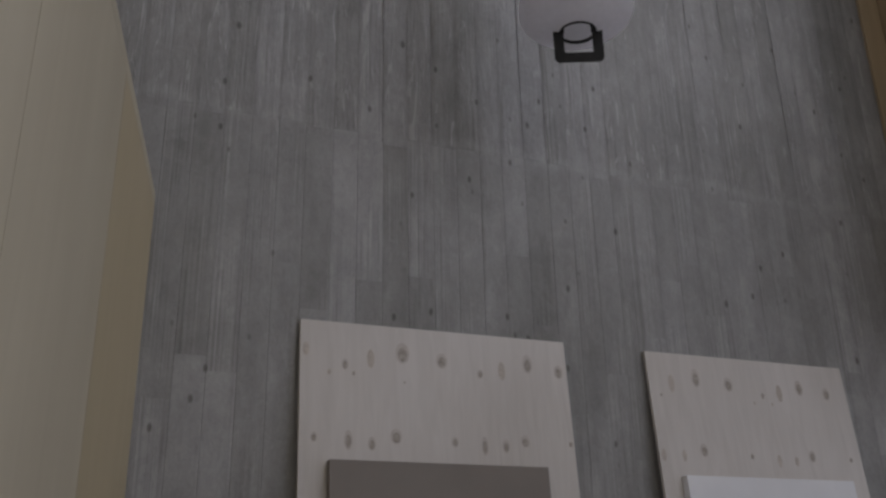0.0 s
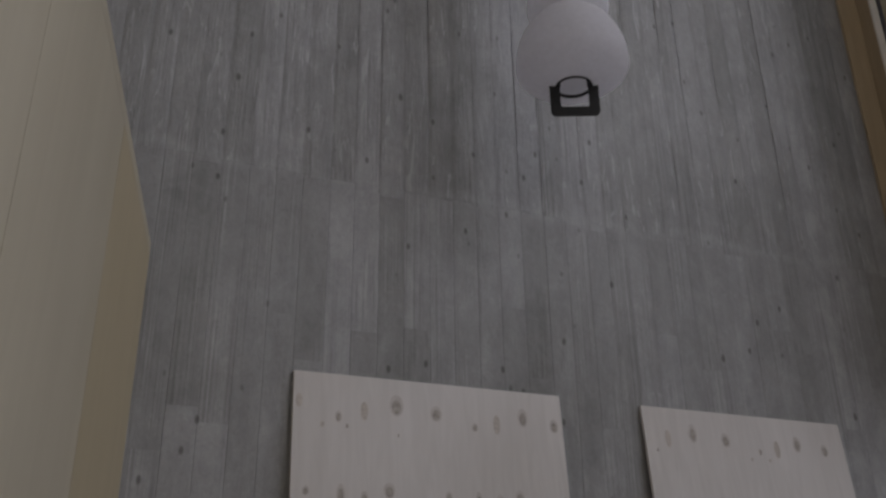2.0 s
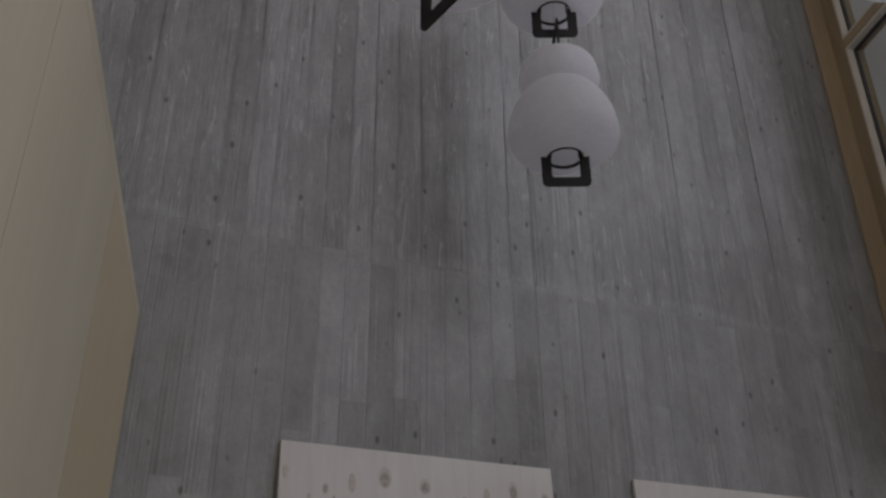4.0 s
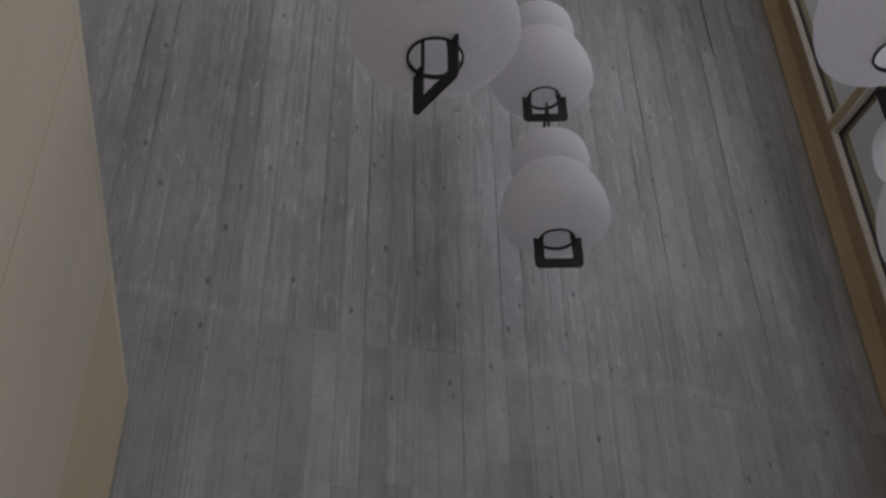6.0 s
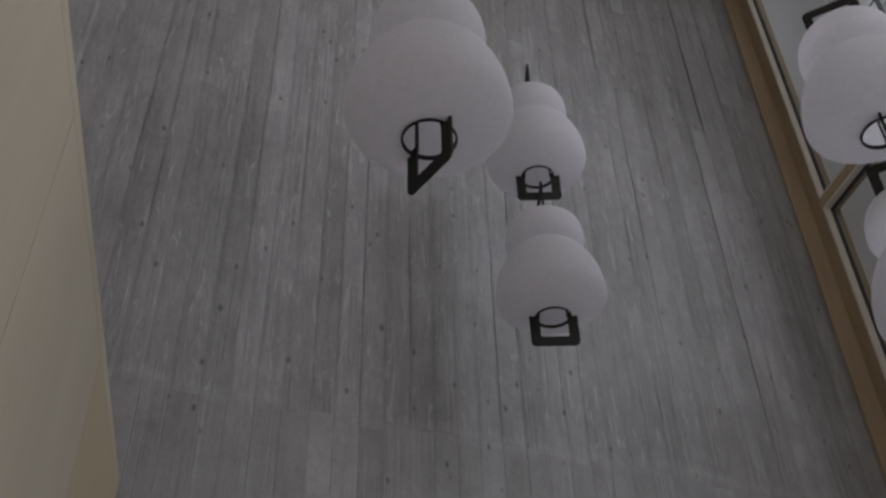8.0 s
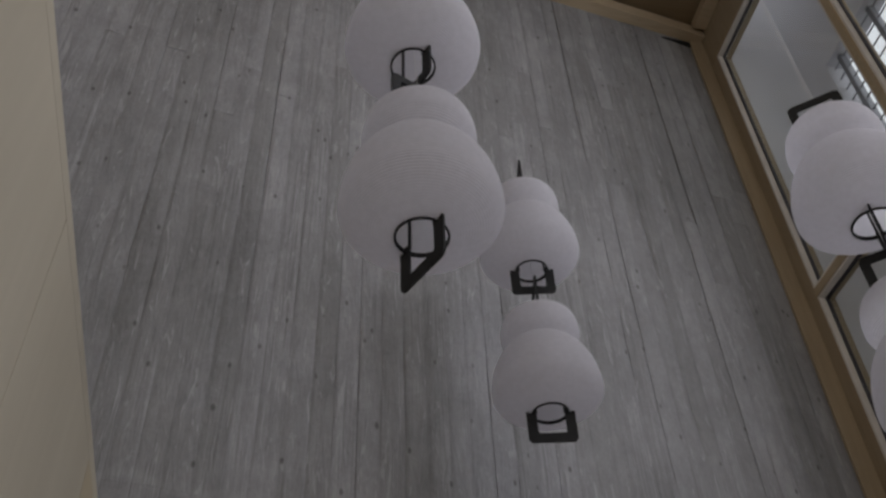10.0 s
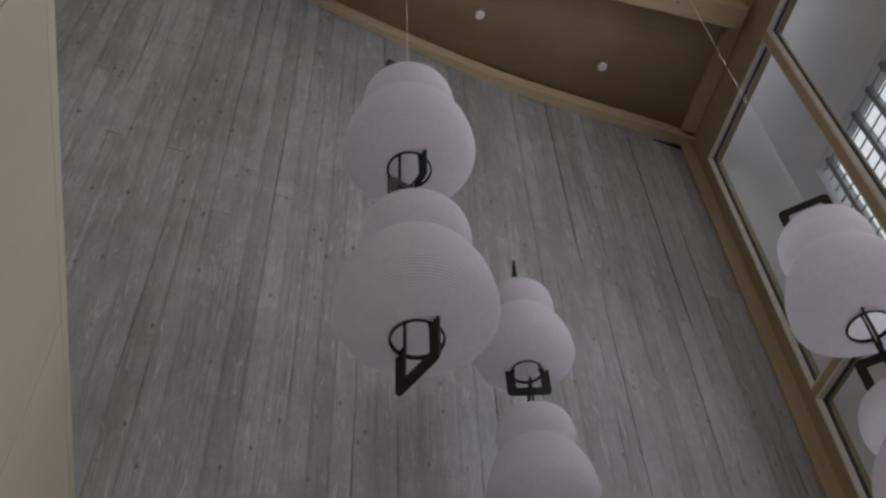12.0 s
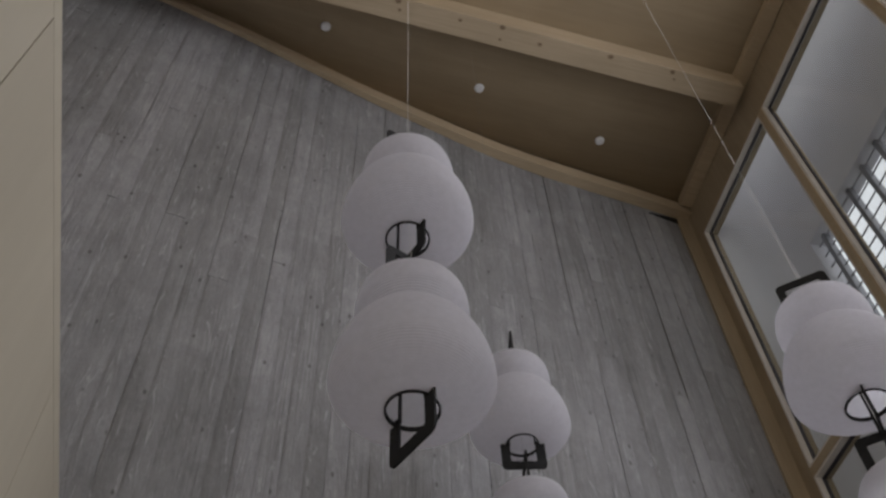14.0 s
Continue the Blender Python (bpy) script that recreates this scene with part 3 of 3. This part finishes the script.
# ---- plywood sheets leaning on the concrete ----
def leaning_sheet(u0, u1, top, lean, card, card_mat, card_label, knots, label):
    """A sheet whose top edge touches the wall at u0..u1 and whose foot stands on the floor away from it."""
    tall = top / math.cos(radians(lean))
    m = M_WALL @ Matrix.Translation((u0, -0.004, top)) @ pose(0, 0, 0, -lean)
    ob = empty("plywood_sheet", m)
    tagged(ob, label, "plywood sheet", "leaning plywood sheets")
    w = u1 - u0
    sheet = part("sheet", box(bmesh.new(), (0, -0.018, -tall), (w, 0, 0), 0.0015), SPRUCE, ob)
    for kx, kz, rw, rh, dark in knots:
        if dark and rw > 0.009:
            bm = bmesh.new()
            bmesh.ops.create_cone(bm, cap_ends=True, segments=14, radius1=1, radius2=1, depth=1,
                                  matrix=Matrix.Translation((kx * w, -0.0181, -kz + rh * 0.2)) @ Matrix.Diagonal((rw * 1.5, 0.0006, rh * 1.5, 1)) @ pose(0, 0, 0, 90))
            part("knot_halo", bm, KNOT_HALO, sheet)
        bm = bmesh.new()
        bmesh.ops.create_cone(bm, cap_ends=True, segments=14, radius1=1, radius2=1, depth=1,
                              matrix=Matrix.Translation((kx * w, -0.0183, -kz)) @ Matrix.Diagonal((rw, 0.0012, rh, 1)) @ pose(0, 0, 0, 90))
        part("knot", bm, KNOT if dark else KNOT_PALE, sheet)
    c0, c1, cz = card
    part("print_panel", box(bmesh.new(), (c0 * w, -0.062, -tall + 0.25), (c1 * w, -0.019, -cz), 0.002), card_mat, ob, card_label)
    return ob


KNOTS = [
    # along the sheet, below its top, half width, half height, dark
    (0.02, 0.13, 0.014, 0.03, 0), (0.155, 0.19, 0.010, 0.017, 1), (0.245, 0.155, 0.016, 0.042, 0), (0.36, 0.125, 0.021, 0.032, 1),
    (0.505, 0.145, 0.018, 0.024, 1), (0.10, 0.225, 0.008, 0.014, 0), (0.185, 0.225, 0.006, 0.010, 1), (0.65, 0.19, 0.010, 0.014, 1),
    (0.735, 0.165, 0.016, 0.044, 0), (0.84, 0.13, 0.017, 0.030, 1), (0.965, 0.155, 0.015, 0.022, 1), (0.365, 0.25, 0.004, 0.007, 1),
    (0.05, 0.505, 0.010, 0.014, 1), (0.165, 0.515, 0.012, 0.028, 1), (0.245, 0.525, 0.011, 0.020, 1), (0.33, 0.49, 0.017, 0.022, 1),
    (0.54, 0.50, 0.011, 0.016, 1), (0.65, 0.515, 0.011, 0.028, 1), (0.73, 0.51, 0.012, 0.022, 1), (0.805, 0.485, 0.015, 0.019, 1),
    (0.985, 0.485, 0.009, 0.012, 1),
]
leaning_sheet(0.830, 2.082, 2.50, 4.8, (0.093, 0.868, 0.60), GREY_CARD, "grey-brown mounted print", KNOTS, "knotty pale plywood sheet carrying a grey-brown print")
KNOTS_B = [
    (0.106, 0.155, 0.016, 0.045, 0), (0.226, 0.125, 0.017, 0.032, 1), (0.384, 0.145, 0.017, 0.025, 1), (0.549, 0.185, 0.009, 0.015, 1),
    (0.638, 0.165, 0.017, 0.045, 0), (0.748, 0.135, 0.016, 0.028, 1), (0.89, 0.155, 0.015, 0.022, 1), (0.05, 0.215, 0.006, 0.008, 1),
    (0.50, 0.225, 0.006, 0.009, 0), (0.59, 0.225, 0.006, 0.009, 0), (0.02, 0.505, 0.013, 0.03, 0), (0.114, 0.505, 0.011, 0.028, 0),
    (0.21, 0.48, 0.015, 0.022, 1), (0.437, 0.495, 0.009, 0.014, 1), (0.57, 0.51, 0.012, 0.03, 0), (0.657, 0.51, 0.011, 0.024, 0),
    (0.741, 0.485, 0.014, 0.02, 1), (0.943, 0.49, 0.008, 0.012, 1),
]
leaning_sheet(2.524, 3.731, 2.494, 4.8, (0.083, 0.895, 0.605), WHITE_CARD, "white mounted print", KNOTS_B, "knotty pale plywood sheet carrying a white print")


# ---- the boards' marks in the concrete, one by one ----
def board_mesh(name, rough, variant):
    """A unit board: x 0..1, face at y = 0, z 0..1; a rough one has rounded, wavy long edges and an uneven face."""
    r = random.Random(40 + variant)
    bm = bmesh.new()
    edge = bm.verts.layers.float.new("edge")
    n = 10 if rough else 1
    xs = (0.001, 0.08, 0.22, 0.40, 0.60, 0.78, 0.92, 0.999) if rough else (0.0025, 0.03, 0.97, 0.9975)
    left, right = r.uniform(0.001, 0.007), r.uniform(0.001, 0.009)
    fall = (1.0, 0.55, 0.08)                      # how far the face falls off towards a long edge
    rings = []
    for k in range(n + 1):
        row = []
        for q, x in enumerate(xs):
            to_edge = min(q, len(xs) - 1 - q)
            y = 0.0012 if to_edge == 0 else 0.0
            if rough:
                y = r.uniform(-0.0016, 0.0016)
                if to_edge < 3:
                    y += (left if q < 4 else right) * fall[to_edge] * r.uniform(0.25, 1.5)
                y *= 0.3 if k == 0 else 1.0
                if 0 < to_edge:
                    x += r.uniform(-0.02, 0.02)
            v = bm.verts.new((x, y, k / n))
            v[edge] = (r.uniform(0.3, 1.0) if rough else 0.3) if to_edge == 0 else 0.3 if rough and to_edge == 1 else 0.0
            row.append(v)
        rings.append(row)
    for p, q in zip(rings, rings[1:]):
        for a in range(len(p) - 1):
            bm.faces.new((p[a], p[a + 1], q[a + 1], q[a])).smooth = rough
    for side, x in ((0, xs[0]), (-1, xs[-1])):
        line = [bm.verts.new(row[side].co) for row in rings]
        back = [bm.verts.new((x, 0.05, row[side].co.z)) for row in rings]
        for k in range(n):
            bm.faces.new((line[k], line[k + 1], back[k + 1], back[k]))
    for row, z in ((rings[0], 0), (rings[-1], 1)):
        ends = [bm.verts.new(v.co) for v in row]
        bm.faces.new(ends + [bm.verts.new((0.999, 0.05, z)), bm.verts.new((0.001, 0.05, z))])
    me = bpy.data.meshes.new(name)
    bm.to_mesh(me)
    bm.free()
    me.materials.append(CONCRETE)
    return me


rng = random.Random(7)
PLAIN_BOARD = board_mesh("board_mark", False, 0)
ROUGH_BOARDS = [board_mesh("board_mark", True, k) for k in range(8)]
rest = bmesh.new()
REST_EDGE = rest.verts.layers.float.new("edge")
JOINT = 3.43
u = -5.27
made = 0
while u < U_CORNER - 0.01:
    w = min(rng.uniform(0.118, 0.132), U_CORNER - u)
    z = 0.0
    cuts = [0.0, rng.uniform(1.9, 3.0), JOINT + rng.uniform(-0.03, 0.03)]
    zz = JOINT
    top = min(plate_z(u), plate_z(u + w)) + 0.06
    while zz < top - 0.4:
        zz += rng.uniform(2.2, 5.0)
        cuts.append(min(zz, top))
    if cuts[-1] < top:
        cuts.append(top)
    for a, b in zip(cuts, cuts[1:]):
        low = b <= JOINT + 0.04
        first_up = not low and a < JOINT + 0.04
        deep = rng.uniform(0, 0.001) if low else rng.uniform(-0.0003, 0.0006) if first_up else rng.uniform(-0.003, 0.005)
        shape = PLAIN_BOARD if low else rng.choice(ROUGH_BOARDS)
        tilt = rng.uniform(-0.5, 0.5) if low else rng.gauss(0, 0.35 if first_up else 0.9)
        m = Matrix.Translation((u, deep, a)) @ pose(0, 0, 0, 0, 0, tilt) @ Matrix.Diagonal((w, 1, b - a, 1))
        if u > -1.8 and made < 300 and b > 1.0:
            ob = new("board_mark", shape)
            ob.parent = core
            ob.matrix_basis = m
            made += 1
        else:
            vs = [rest.verts.new(m @ Vector(v.co)) for v in shape.vertices]
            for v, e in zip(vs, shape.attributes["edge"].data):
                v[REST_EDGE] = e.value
            for p in shape.polygons:
                rest.faces.new([vs[k] for k in p.vertices])
    u += w
tagged(link("board_marks_beyond", rest, CONCRETE, core), "", "", "", "stuff")
